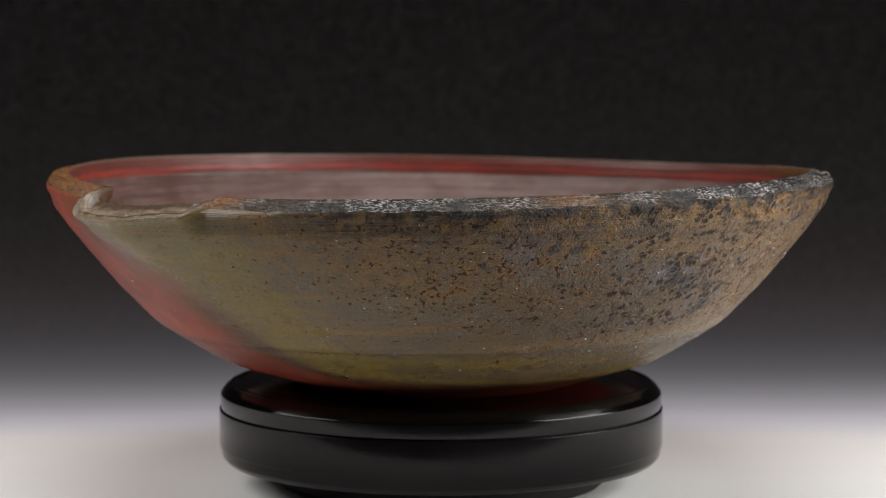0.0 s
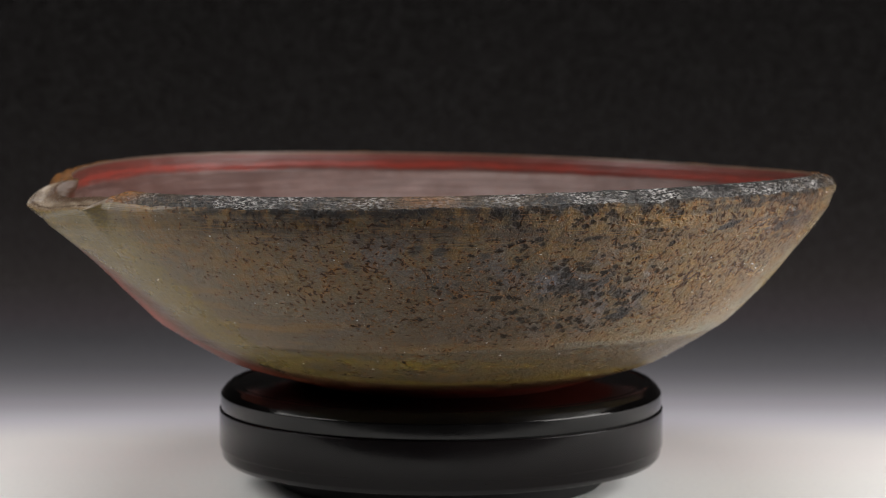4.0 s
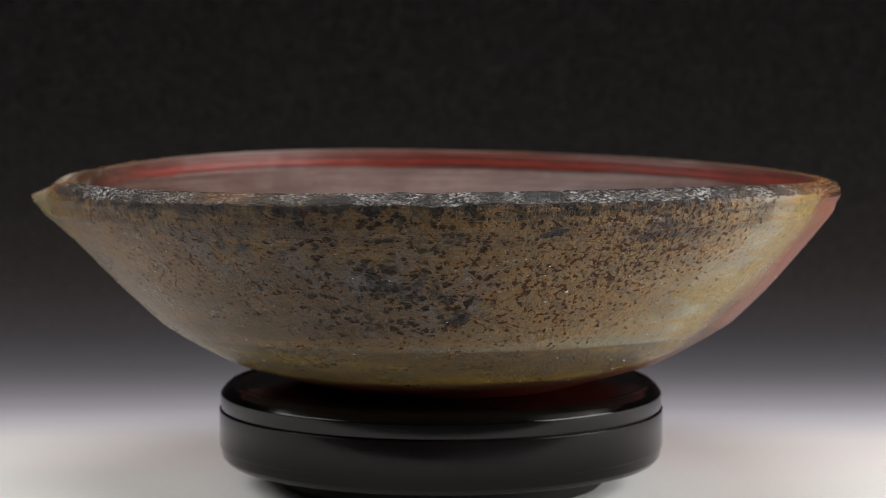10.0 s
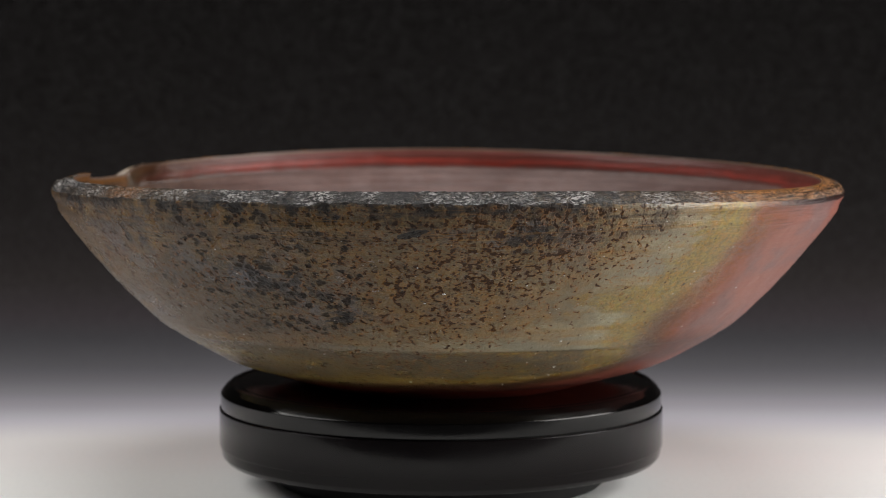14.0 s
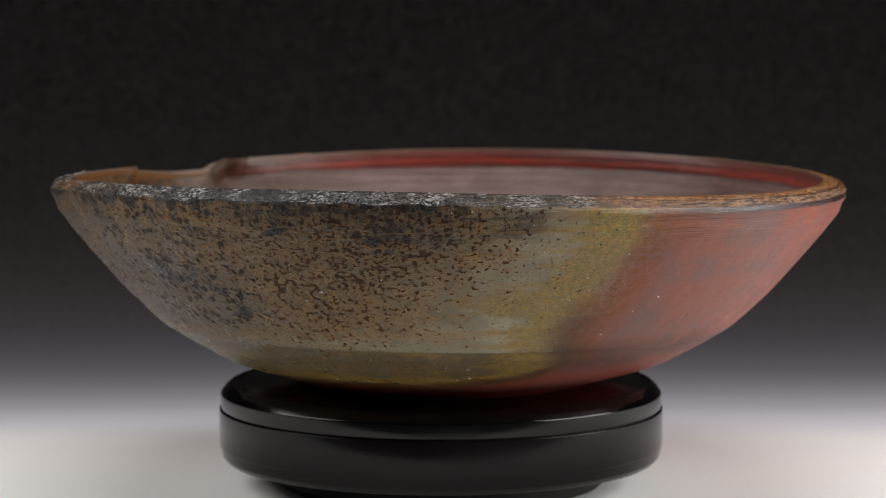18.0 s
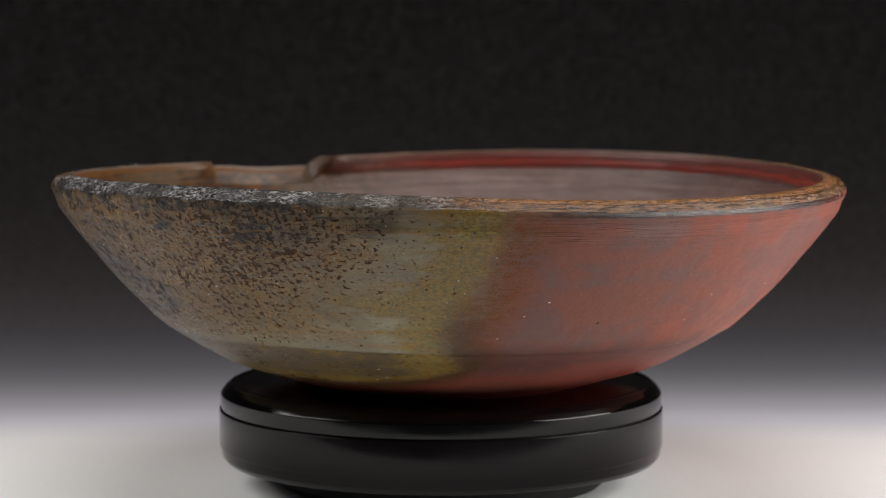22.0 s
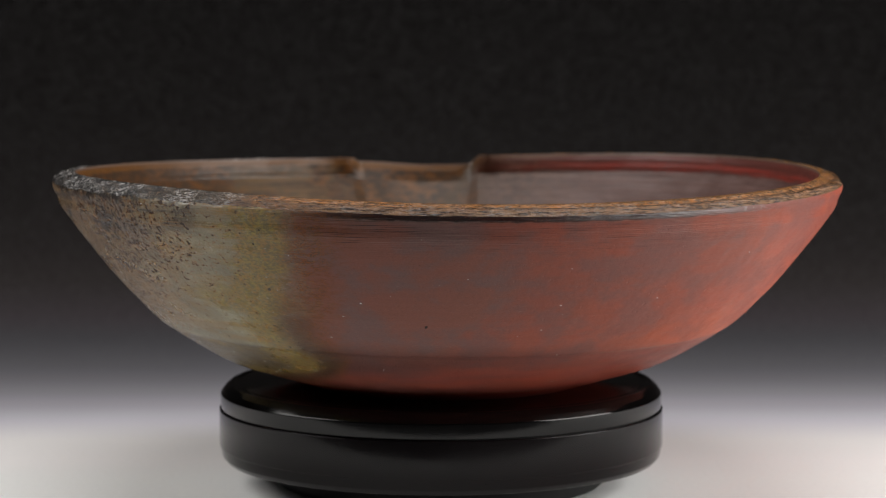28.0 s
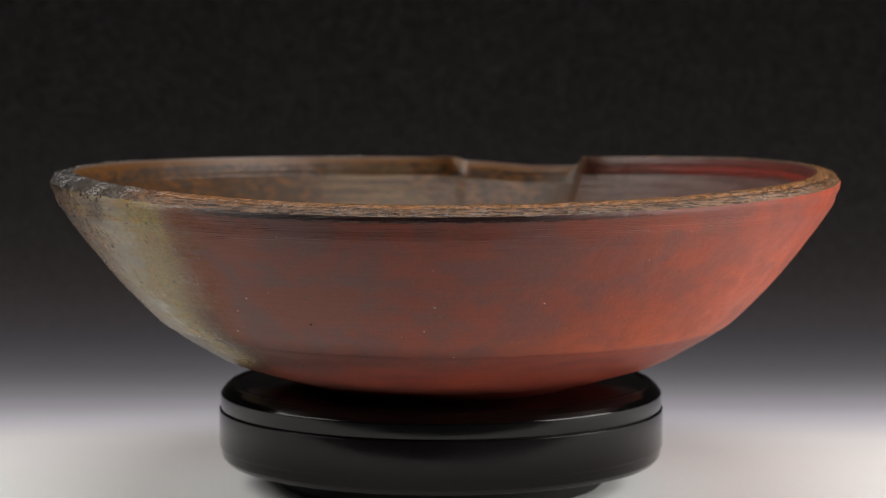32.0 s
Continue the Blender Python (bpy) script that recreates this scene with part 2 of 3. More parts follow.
def rim_material():
    s = Shade("ash_crusted_rim")
    crust, v = s.attr("crust"), s.attr("v")
    mid = s.noise(330, 4, 0.65, s.scaled(1, 1, 2.4))
    lump = s.noise(95, 4, 0.6, s.scaled(1, 1, 1, (3, 3, 3)))
    around = s.noise(1.0, 4, 0.7, s.scaled(120, 120, 1500))
    grain = s.noise(1000, 3, 0.7)
    fineness = s.noise(520, 4, 0.7)
    tan_tone = s.step(fineness, 0.4, 0.6)
    c = s.mix(s.step(mid, 0.35, 0.65), srgb(158, 104, 56), srgb(110, 76, 46))
    c = s.mix(s.step(crust, 0.2, 0.5), c, s.mix(tan_tone, srgb(80, 66, 52), srgb(42, 37, 34)))
    c = s.mix(s.mul(s.step(around, 0.5, 0.7), 0.5), c, srgb(82, 64, 52))
    c = s.mix(s.mul(s.step(around, 0.55, 0.62), 0.7), c, srgb(36, 28, 25))
    c = s.mix(s.mul(s.step(fineness, 0.54, 0.66), 0.35), c, srgb(150, 116, 74))
    groove = s.add(v, s.mul(s.calc("SUBTRACT", mid, 0.5), 0.25))
    low = s.mul(s.step(groove, 0.46, 0.36), s.step(groove, 0.16, 0.26))
    c = s.mix(s.mul(s.step(groove, 0.26, 0.14), s.mul(s.attr("streak"), 0.7)), c, s.mix(s.step(around, 0.42, 0.58), srgb(138, 104, 76), srgb(48, 36, 30)))
    c = s.mix(s.mul(low, s.mul(s.attr("streak"), 0.6)), c, srgb(36, 24, 22))
    thr = s.calc("SUBTRACT", 0.84, s.mul(crust, 0.52))
    black = s.step(s.add(s.mul(lump, 0.4), s.mul(mid, 0.6)), thr, s.add(thr, 0.09))
    c = s.mix(black, c, s.mix(s.step(fineness, 0.40, 0.62), srgb(16, 14, 14), srgb(62, 58, 57)))
    pit = s.spots(330, s.add(0.12, s.mul(crust, 0.5)), (5, 1, 2), 1.6, 0.5, 0.6)
    c = s.mix(s.mul(pit, 0.9), c, srgb(18, 15, 14))
    granular = s.noise(1.0, 4, 0.7, s.scaled(520, 520, 1500, (8, 1, 2)))
    # Silvery sheen and glints of the crust, painted in as pale grains.
    painted_sheen = s.mul(s.step(granular, 0.46, 0.62), s.step(s.noise(70, 3, 0.6, s.scaled(1, 1, 1, (4, 8, 8))), 0.38, 0.64))
    c = s.mix(s.mul(painted_sheen, s.add(0.06, s.mul(crust, 0.95))), c, srgb(196, 192, 190))
    c = s.mix(s.mul(s.step(granular, 0.44, 0.34), crust), c, srgb(14, 12, 12))
    n = s.bump(s.add(mid, s.mul(pit, -0.9)), 0.0012, 0.8)
    n = s.bump(s.add(s.mul(around, 1.2), s.noise(480, 2.5, 0.6)), 0.0012, 0.9, n)
    return s.done(c, s.add(0.05, s.mul(lump, 0.16)), n, Specular_IOR_Level=0.75)


def inside_material():
    s = Shade("bowl_inside_clay")
    depth, tan = s.attr("depth"), s.attr("tan")
    lines = s.noise(1.0, 4, 0.65, s.scaled(12, 12, 420))
    lines2 = s.noise(1.0, 3, 0.6, s.scaled(34, 34, 900, (5, 3, 1)))
    cloud = s.noise(48, 4, 0.6)
    mid = s.noise(170, 4, 0.6, s.scaled(1, 1, 2))
    # mauve-grey clay with its sheen painted into the colour, drawn out along the turning
    c = s.mix(s.step(cloud, 0.35, 0.65), srgb(84, 59, 54), srgb(106, 84, 80))
    c = s.mix(s.mul(s.step(mid, 0.45, 0.62), 0.45), c, srgb(102, 74, 67))
    c = s.mix(s.mul(s.step(lines, 0.46, 0.6), 0.6), c, srgb(74, 51, 47))
    c = s.mix(s.mul(s.step(lines2, 0.54, 0.66), 0.4), c, srgb(132, 106, 101))
    d = s.add(depth, s.add(s.mul(s.calc("SUBTRACT", cloud, 0.5), 0.45), s.mul(s.calc("SUBTRACT", lines, 0.5), 0.55)))
    red = s.mix(s.step(lines2, 0.42, 0.62), srgb(146, 50, 38), srgb(112, 45, 37))
    c = s.mix(s.mul(s.step(d, 1.02, 0.78), 0.88), c, red)
    c = s.mix(s.mul(s.step(d, 0.62, 0.34), 0.8), c, srgb(84, 45, 39))
    c = s.mix(s.mul(s.spots(120, 0.10, (3, 3, 1), 1.0, 0.4, 0.8), 0.7), c, srgb(132, 56, 38))
    c = s.mix(s.mul(s.attr("dim"), 0.75), c, s.mix(s.step(mid, 0.4, 0.6), srgb(60, 42, 34), srgb(82, 62, 50)))
    # ash-toned side: dark amber, with a pale patch, part of it painted-in sheen
    t = s.mix(s.step(mid, 0.38, 0.62), srgb(92, 57, 24), srgb(50, 35, 22))
    t = s.mix(s.mul(s.step(s.noise(70, 4, 0.65), 0.42, 0.62), 0.6), t, srgb(58, 40, 25))
    t = s.mix(s.mul(s.step(s.add(s.attr("pale"), s.mul(s.calc("SUBTRACT", s.noise(90, 4, 0.65, s.scaled(1, 1, 1.5, (2, 2, 9))), 0.5), 2.2)), 0.3, 0.8), 0.6), t, s.mix(s.step(lines, 0.42, 0.6), srgb(100, 78, 50), srgb(66, 52, 38)))
    t = s.mix(s.mul(s.step(lines, 0.52, 0.66), 0.4), t, srgb(46, 33, 25))
    t = s.mix(s.mul(s.step(d, 0.5, 0.2), 0.8), t, srgb(96, 61, 24))
    c = s.mix(tan, c, t)
    c = s.mix(s.mul(s.attr("seam"), s.add(0.4, s.mul(mid, 0.9))), c, srgb(58, 40, 20))
    c = s.mix(s.step(depth, 0.16, 0.05), c, srgb(98, 78, 66))
    n = s.bump(s.add(lines, s.mul(lines2, 0.5)), 0.0006, 0.6)
    n = s.bump(mid, 0.0004, 0.5, n)
    return s.done(c, s.add(0.34, s.mul(mid, 0.2)), n, Specular_IOR_Level=0.4)


def spout_material():
    s = Shade("bare_spout_lip")
    mid = s.noise(260, 4, 0.65)
    around = s.noise(1.0, 4, 0.65, s.scaled(36, 36, 1100))
    v = s.add(s.attr("v"), s.mul(s.calc("SUBTRACT", mid, 0.5), 0.12))
    c = s.mix(s.step(mid, 0.35, 0.65), srgb(150, 135, 118), srgb(112, 96, 80))
    c = s.mix(s.mul(s.step(around, 0.5, 0.64), 0.45), c, srgb(84, 66, 50))
    c = s.mix(s.mul(s.mul(s.step(v, 0.10, 0.16), s.step(v, 0.28, 0.22)), 0.8), c, srgb(70, 52, 36))
    c = s.mix(s.step(v, 0.10, 0.03), c, srgb(124, 104, 78))
    c = s.mix(s.mul(s.step(v, 0.62, 0.85), 0.8), c, srgb(74, 54, 42))
    pit = s.step(s.cells(300), 0.18, 0.07)
    c = s.mix(s.mul(pit, 0.7), c, srgb(42, 34, 28))
    n = s.bump(s.add(mid, s.mul(around, 0.5)), 0.0005, 0.6)
    return s.done(c, s.add(0.16, s.mul(mid, 0.22)), n, Specular_IOR_Level=0.5)


def foot_material():
    s = Shade("red_clay_underside")
    c = s.mix(s.step(s.noise(60, 4), 0.35, 0.65), srgb(172, 60, 40), srgb(146, 52, 36))
    return s.done(c, 0.55, s.bump(s.noise(600, 3), 0.0003, 0.6))


def plastic_material(name, tint, gloss=0.45):
    s = Shade(name)
    dust = s.noise(700, 3, 0.7)
    smear = s.noise(28, 4, 0.6)
    c = s.mix(s.mul(s.step(dust, 0.62, 0.8), 0.10), tint, srgb(70, 66, 64))
    rough = s.add(0.09, s.mul(s.step(smear, 0.35, 0.7), 0.10))
    return s.done(c, rough, s.bump(s.noise(1400, 2), 0.00004, 0.3), Specular_IOR_Level=gloss)


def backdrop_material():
    s = Shade("white_to_black_backdrop_paper")
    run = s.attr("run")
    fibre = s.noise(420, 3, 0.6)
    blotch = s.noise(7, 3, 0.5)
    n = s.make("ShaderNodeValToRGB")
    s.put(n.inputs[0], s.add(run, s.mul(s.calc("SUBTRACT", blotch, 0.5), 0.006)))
    # Base colour runs from white at the front to near black up the wall.
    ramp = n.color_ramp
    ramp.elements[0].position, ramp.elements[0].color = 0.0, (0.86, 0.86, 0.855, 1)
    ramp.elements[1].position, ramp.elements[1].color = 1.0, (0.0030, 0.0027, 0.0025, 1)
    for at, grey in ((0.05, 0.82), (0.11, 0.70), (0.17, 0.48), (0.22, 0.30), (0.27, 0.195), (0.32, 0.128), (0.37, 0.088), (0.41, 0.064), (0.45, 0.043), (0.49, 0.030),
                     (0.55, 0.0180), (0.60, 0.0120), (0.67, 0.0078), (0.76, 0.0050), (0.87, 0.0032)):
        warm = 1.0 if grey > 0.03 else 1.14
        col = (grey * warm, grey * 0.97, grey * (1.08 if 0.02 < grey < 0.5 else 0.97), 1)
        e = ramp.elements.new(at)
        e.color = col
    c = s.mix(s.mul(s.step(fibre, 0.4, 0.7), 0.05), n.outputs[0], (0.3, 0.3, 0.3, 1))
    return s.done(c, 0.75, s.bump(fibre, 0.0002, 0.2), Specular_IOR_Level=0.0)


def plain_material(name, col):
    s = Shade(name)
    c = s.mix(s.step(s.noise(6, 4), 0.3, 0.7), col, tuple(k * 0.8 for k in col[:3]) + (1,))
    return s.done(c, 0.8, s.bump(s.noise(150, 3), 0.001, 0.2))


# ---------------------------------------------------------------- mesh kit
def sheet(name, pts, material, parent=None, closed=True, flip=False, fields=None):
    """A smooth grid: pts[i, j] goes round in j and along in i."""
    n, m = pts.shape[:2]
    me = bpy.data.meshes.new(name)
    i, j = np.meshgrid(np.arange(n - 1), np.arange(m if closed else m - 1), indexing="ij")
    k = (j + 1) % m
    quad = np.stack([i * m + j, i * m + k, (i + 1) * m + k, (i + 1) * m + j], -1).reshape(-1, 4)
    if flip:
        quad = quad[:, ::-1]
    me.vertices.add(n * m)
    me.vertices.foreach_set("co", pts.astype(np.float32).ravel())
    me.loops.add(quad.size)
    me.loops.foreach_set("vertex_index", quad.astype(np.int32).ravel())
    me.polygons.add(len(quad))
    me.polygons.foreach_set("loop_start", np.arange(0, quad.size, 4, dtype=np.int32))
    me.polygons.foreach_set("loop_total", np.full(len(quad), 4, dtype=np.int32))
    me.polygons.foreach_set("use_smooth", np.ones(len(quad), dtype=bool))
    for key, val in (fields or {}).items():
        me.attributes.new(key, "FLOAT", "POINT").data.foreach_set("value", val.astype(np.float32).ravel())
    me.update(calc_edges=True)
    me.validate()
    me.materials.append(material)
    ob = new(name, me)
    ob.parent = parent
    return ob


def lathe(name, profile, material, parent=None, n=256):
    """A turned solid from (radius, height) pairs, bottom to top on its outside."""
    a = np.linspace(0, 2 * np.pi, n, endpoint=False)
    p = np.array(profile)
    pts = np.stack([p[:, :1] * np.cos(a), p[:, :1] * np.sin(a), np.repeat(p[:, 1:], n, 1)], -1)
    return sheet(name, pts, material, parent)


def rounded(points, radius=0.0006, steps=4):
    """The corners of a profile, each softened."""
    out = [points[0]]
    for a, b, c in zip(points, points[1:], points[2:]):
        a, b, c = (np.array(v, float) for v in (a, b, c))
        u, w = a - b, c - b
        r = min(radius, 0.45 * np.linalg.norm(u), 0.45 * np.linalg.norm(w))
        p0, p1 = b + u / np.linalg.norm(u) * r, b + w / np.linalg.norm(w) * r
        for k in range(steps + 1):
            t = k / steps
            out.append(tuple((1 - t) ** 2 * p0 + 2 * t * (1 - t) * b + t * t * p1))
    out.append(points[-1])
    return out


def smooth(x, lo, hi):
    t = np.clip((x - lo) / (hi - lo), 0, 1)
    return t * t * (3 - 2 * t)


def lattice(p, seed):
    """Value noise, -1 to 1, at the points p."""
    i = np.floor(p).astype(np.int64)
    f = p - i
    f = f * f * (3 - 2 * f)
    total = 0.0
    for dx in (0, 1):
        for dy in (0, 1):
            for dz in (0, 1):
                h = (i[..., 0] + dx) * 73856093 ^ (i[..., 1] + dy) * 19349663 ^ (i[..., 2] + dz) * 83492791 ^ seed * 2654435
                h = (h ^ (h >> 13)) * 1274126177 & 0xFFFFFFFF
                h = ((h ^ (h >> 16)) & 0xFFFF) / 32767.5 - 1
                w = np.where(dx, f[..., 0], 1 - f[..., 0]) * np.where(dy, f[..., 1], 1 - f[..., 1]) * np.where(dz, f[..., 2], 1 - f[..., 2])
                total = total + h * w
    return total


def rugged(p, scale, seed, octaves=3):
    return sum(lattice(p * scale * 2 ** k, seed + k) * 0.55 ** k for k in range(octaves))


# ---------------------------------------------------------------- setting
def backdrop():
    """A wide sheet of paper, coloured white to black along its run: flat under the turntable, curved up behind it."""
    flat, bend, tall, front = 0.35, 0.55, 1.6, -0.262
    line = [(y, 0.0) for y in np.linspace(front, flat, 40)]
    line += [(flat + bend * math.sin(a), bend * (1 - math.cos(a))) for a in np.linspace(0, math.pi / 2, 40)[1:]]
    line += [(flat + bend, z) for z in np.linspace(bend, tall, 20)[1:]]
    line = np.array(line)
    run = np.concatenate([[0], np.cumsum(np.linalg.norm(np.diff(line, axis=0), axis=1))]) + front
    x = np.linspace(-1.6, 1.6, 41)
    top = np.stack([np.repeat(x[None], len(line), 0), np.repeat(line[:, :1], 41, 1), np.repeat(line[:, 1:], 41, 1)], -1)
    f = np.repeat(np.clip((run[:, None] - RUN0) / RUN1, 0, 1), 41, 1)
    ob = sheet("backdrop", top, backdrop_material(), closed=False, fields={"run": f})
    solid = ob.modifiers.new("thickness", "SOLIDIFY")
    solid.thickness, solid.offset = 0.0004, -1
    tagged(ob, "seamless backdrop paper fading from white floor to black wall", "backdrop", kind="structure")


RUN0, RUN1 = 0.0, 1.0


def room():
    """Plain dark studio walls that close the place."""
    dark = plain_material("dark_studio_paint", (0.03, 0.03, 0.032, 1))
    x, y0, y1, z0, z1, th = 2.6, -3.0, 2.0, -0.004, 2.6, 0.12
    for name, lo, hi in (
        ("floor", (-x - th, y0 - th, z0 - th), (x + th, y1 + th, z0)),
        ("ceiling", (-x - th, y0 - th, z1), (x + th, y1 + th, z1 + th)),
        ("wall_west", (-x - th, y0, z0), (-x, y1, z1)),
        ("wall_east", (x, y0, z0), (x + th, y1, z1)),
        ("wall_south", (-x - th, y0 - th, z0), (x + th, y0, z1)),
        ("wall_north", (-x - th, y1, z0), (x + th, y1 + th, z1)),
    ):
        bm = bmesh.new()
        bmesh.ops.create_cube(bm, size=1.0)
        for v in bm.verts:
            v.co = [lo[k] if v.co[k] < 0 else hi[k] for k in range(3)]
        me = bpy.data.meshes.new(name)
        bm.to_mesh(me)
        bm.free()
        me.materials.append(dark)
        tagged(new(name, me), "plain dark studio " + name.split("_")[0], name.split("_")[0], kind="structure")


# ---------------------------------------------------------------- turntable
TOP = 0.0465


def turntable():
    black = plastic_material("black_gloss_plastic", srgb(7, 6, 6), 0.3)
    satin = plastic_material("black_satin_plastic", srgb(14, 11, 12), 0.2)
    rubber = plain_material("black_rubber", (0.012, 0.012, 0.012, 1))
    base = new("turntable")
    tagged(base, "round black glossy plastic turntable on white paper", "turntable")
    side = rounded([(0.0, 0.0115), (0.0980, 0.0115), (0.1000, 0.0138), (0.1007, 0.0176), (0.1007, 0.0181), (0.1012, 0.0184), (0.1012, 0.0349), (0.1008, 0.0351), (0.0, 0.0351)], 0.0004)
    lathe("body", side, satin, base)
    lathe("groove_ring", rounded([(0.0, 0.0340), (0.0996, 0.0340), (0.0996, 0.0362), (0.0, 0.0362)], 0.0002), rubber, base)
    disc = lathe("rotating_top", rounded([(0.0, 0.0354), (0.1000, 0.0355), (0.1005, 0.0357), (0.1005, 0.0421), (0.0988, 0.0444), (0.0962, TOP), (0.0938, TOP), (0.0934, TOP - 0.0005), (0.0922, TOP - 0.0005), (0.0918, TOP), (0.0, TOP)], 0.0004, 5), black, base)
    lathe("foot", rounded([(0.0, 0.0), (0.073, 0.0), (0.075, 0.002), (0.075, 0.0120), (0.0, 0.0120)], 0.001), rubber, base)
    return disc


# ---------------------------------------------------------------- bowl
RIM_R = (0.1782, 0.0, 0.0, 0.00079, 0.00009, 0.00015, -0.00016, 0.00015, 0.00027)
RIM_Z = (0.13778, -0.00039, 0.00026, -0.00204, 0.00088, 0.00003, -0.00003, 0.00022, 0.00023)
SIDE = ((0.333, 0.0), (0.367, 0.02), (0.418, 0.05), (0.487, 0.09), (0.550, 0.13), (0.591, 0.17), (0.635, 0.22), (0.679, 0.27), (0.722, 0.33), (0.763, 0.40),
        (0.816, 0.50), (0.862, 0.60), (0.908, 0.71), (0.943, 0.796), (0.981, 0.897), (1.0, 1.0))
MARKS = ((-103.7, 0.873, 1.5, 0.017, 60.0), (-105.2, 0.860, 0.8, 0.010, 0.0), (-117.0, 0.47, 2.6, 0.016, 60.0), (-37.0, 0.47, 0.22, 0.006, 0.0), (-61.0, 0.62, 0.25, 0.006, 0.0))
GRAINS = ((-100.1, 0.60, 0.0011), (-103.7, 0.72, 0.0007), (-46.6, 0.58, 0.0007), (-53.7, 0.40, 0.0007), (-76.7, 0.217, 0.0008), (-135.8, 0.30, 0.0009),
          (-157.5, 0.345, 0.0007), (-178.6, 0.873, 0.0009), (-50.0, 0.51, 0.0006), (-55.5, 0.79, 0.0006), (-60.5, 0.68, 0.0007))
SPOUT = (141.0, 162.0)
OFF_AXIS = (0.00318, 0.00112)
LEDGE = 0.312


def wave(c, a):
    out = np.full_like(a, c[0])
    for k in range(1, 5):
        out += c[2 * k - 1] * np.cos(k * a) + c[2 * k] * np.sin(k * a)
    return out


def bowl():
    around = 2000
    a = np.linspace(0, 2 * np.pi, around, endpoint=False)
    deg = np.degrees(a)
    wrap = np.where(deg > 125, deg - 360, deg)
    R, Z = wave(RIM_R, a), wave(RIM_Z, a)

    def lip(soft, late=0.0):
        return smooth(deg, SPOUT[0] + late - soft * 0.7, SPOUT[0] + late + soft * 0.5) * (1 - smooth(deg, SPOUT[1] - soft * 0.5, SPOUT[1] + soft * 0.8))

    taper = 1 - 0.5 * smooth(deg, 149, 161)
    reach = 1 - 0.25 * smooth(deg, 149, 161)
    tip = lip(2.6) * reach
    dip = lip(2.0, 0.8) * taper
    pinch = np.exp(-((deg - SPOUT[0] + 2.2) / 1.6) ** 2) + 0.8 * np.exp(-((deg - SPOUT[1] - 2.4) / 1.8) ** 2)
    edge_r, edge_z = R + 0.0120 * tip, Z - 0.0062 * dip
    crest_r = R - 0.0105 + 0.0100 * tip - 0.0022 * pinch
    crest_z = Z + 0.0041 - 0.0048 * dip

    # outer wall, foot to rim edge
    c = np.array(SIDE)
    t = np.concatenate([[0], np.cumsum(np.hypot(*np.diff(c, axis=0).T))])
    u = np.linspace(0, t[-1], 230)
    fine = np.linspace(0, t[-1], 1400)
    fr, fq = np.interp(fine, t, c[:, 0]), np.interp(fine, t, c[:, 1])
    ker = np.exp(-np.linspace(-2.5, 2.5, 121) ** 2)
    ker /= ker.sum()

    def soften(v):
        pad = np.concatenate([2 * v[0] - v[60:0:-1], v, 2 * v[-1] - v[-2:-62:-1]])
        return np.convolve(pad, ker, "valid")

    pr, pq = np.interp(u, fine, soften(fr)), np.interp(u, fine, soften(fq))
    pq = np.clip(pq, 0, 1)
    pq[-1], pr[-1], pq[0], pr[0] = 1, 1, 0, SIDE[0][0]
    q, k = pq[:, None], pr[:, None]
    blend = np.clip(q * 1.6, 0, 1)
    radius = k * (0.180 * (1 - blend) + R * blend)
    radius = radius + 0.0120 * np.clip((q - 0.42) / 0.58, 0, 1) ** 1.5 * reach * (lip(2.6) * q ** 14 + lip(26) * (1 - q ** 14))
    radius = radius + 0.0013 * np.exp(-((deg - 62) / 32) ** 2) * np.sin(np.pi * q)
    height = TOP + q * (Z - TOP) - 0.0062 * (dip * q ** 14 + lip(24) * taper * (1 - q ** 14) * np.clip((q - 0.5) / 0.5, 0, 1) ** 1.5)
    radius = radius - 0.0006 * np.exp(-((q - 0.94) / 0.03) ** 2)
    # a shallow trimmed ledge near the foot, turning ridges and a little wobble
    radius = radius + 0.0006 * smooth(q, LEDGE - 0.010, LEDGE + 0.004) * (1 - smooth(q, LEDGE, 0.46))
    radius = radius + 0.000025 * np.sin(q * 210 + 3 * np.sin(3 * a)) * smooth(q, 0.3, 0.4) + 0.00001 * np.sin(q * 520 + 2 * a)
    p = np.stack([radius * np.cos(a), radius * np.sin(a), height], -1)
    d = rugged(p, 130, 3) * 0.00010 + rugged(p, 30, 9, 2) * 0.0003
    radius = radius + d * (q > 0.02)
    radius = radius - 0.0011 * np.clip((q - 0.962) / 0.038, 0, 1) ** 2 + 0.0004 * smooth(q, 0.9, 0.97)
    crusted = smooth(wrap, -202, -176) * (1 - smooth(wrap, -80, -48))
    height = height + rugged(p, 170, 33, 2) * 0.0007 * smooth(q, 0.93, 1.0) * (0.25 + crusted)
    p = np.stack([radius * np.cos(a), radius * np.sin(a), height], -1)

    # where the ash settled, in degrees inside its border
    Q = np.repeat(q, around, 1)
    P = np.repeat(wrap[None], len(q), 0)
    left = np.interp(Q, (0.0, 0.2, 0.37, 0.6, 1.0), (-182.0, -195.0, -201.0, -208.0, -220.0))
    right = np.interp(Q, (0.0, 0.2, 0.42, 0.55, 0.85, 1.0), (-57.0, -58.5, -61.5, -59.5, -54.5, -54.0))
    floor_q = 0.115 + 0.15 * np.clip(np.abs(P + 128) / 72, 0, 1.2) ** 7
    wob = rugged(p, 35, 21, 2) * 2.0
    floor_q = np.minimum(floor_q, 0.33)
    inside = np.minimum(np.minimum(P - left, right - P), (Q - floor_q) * 150) + wob
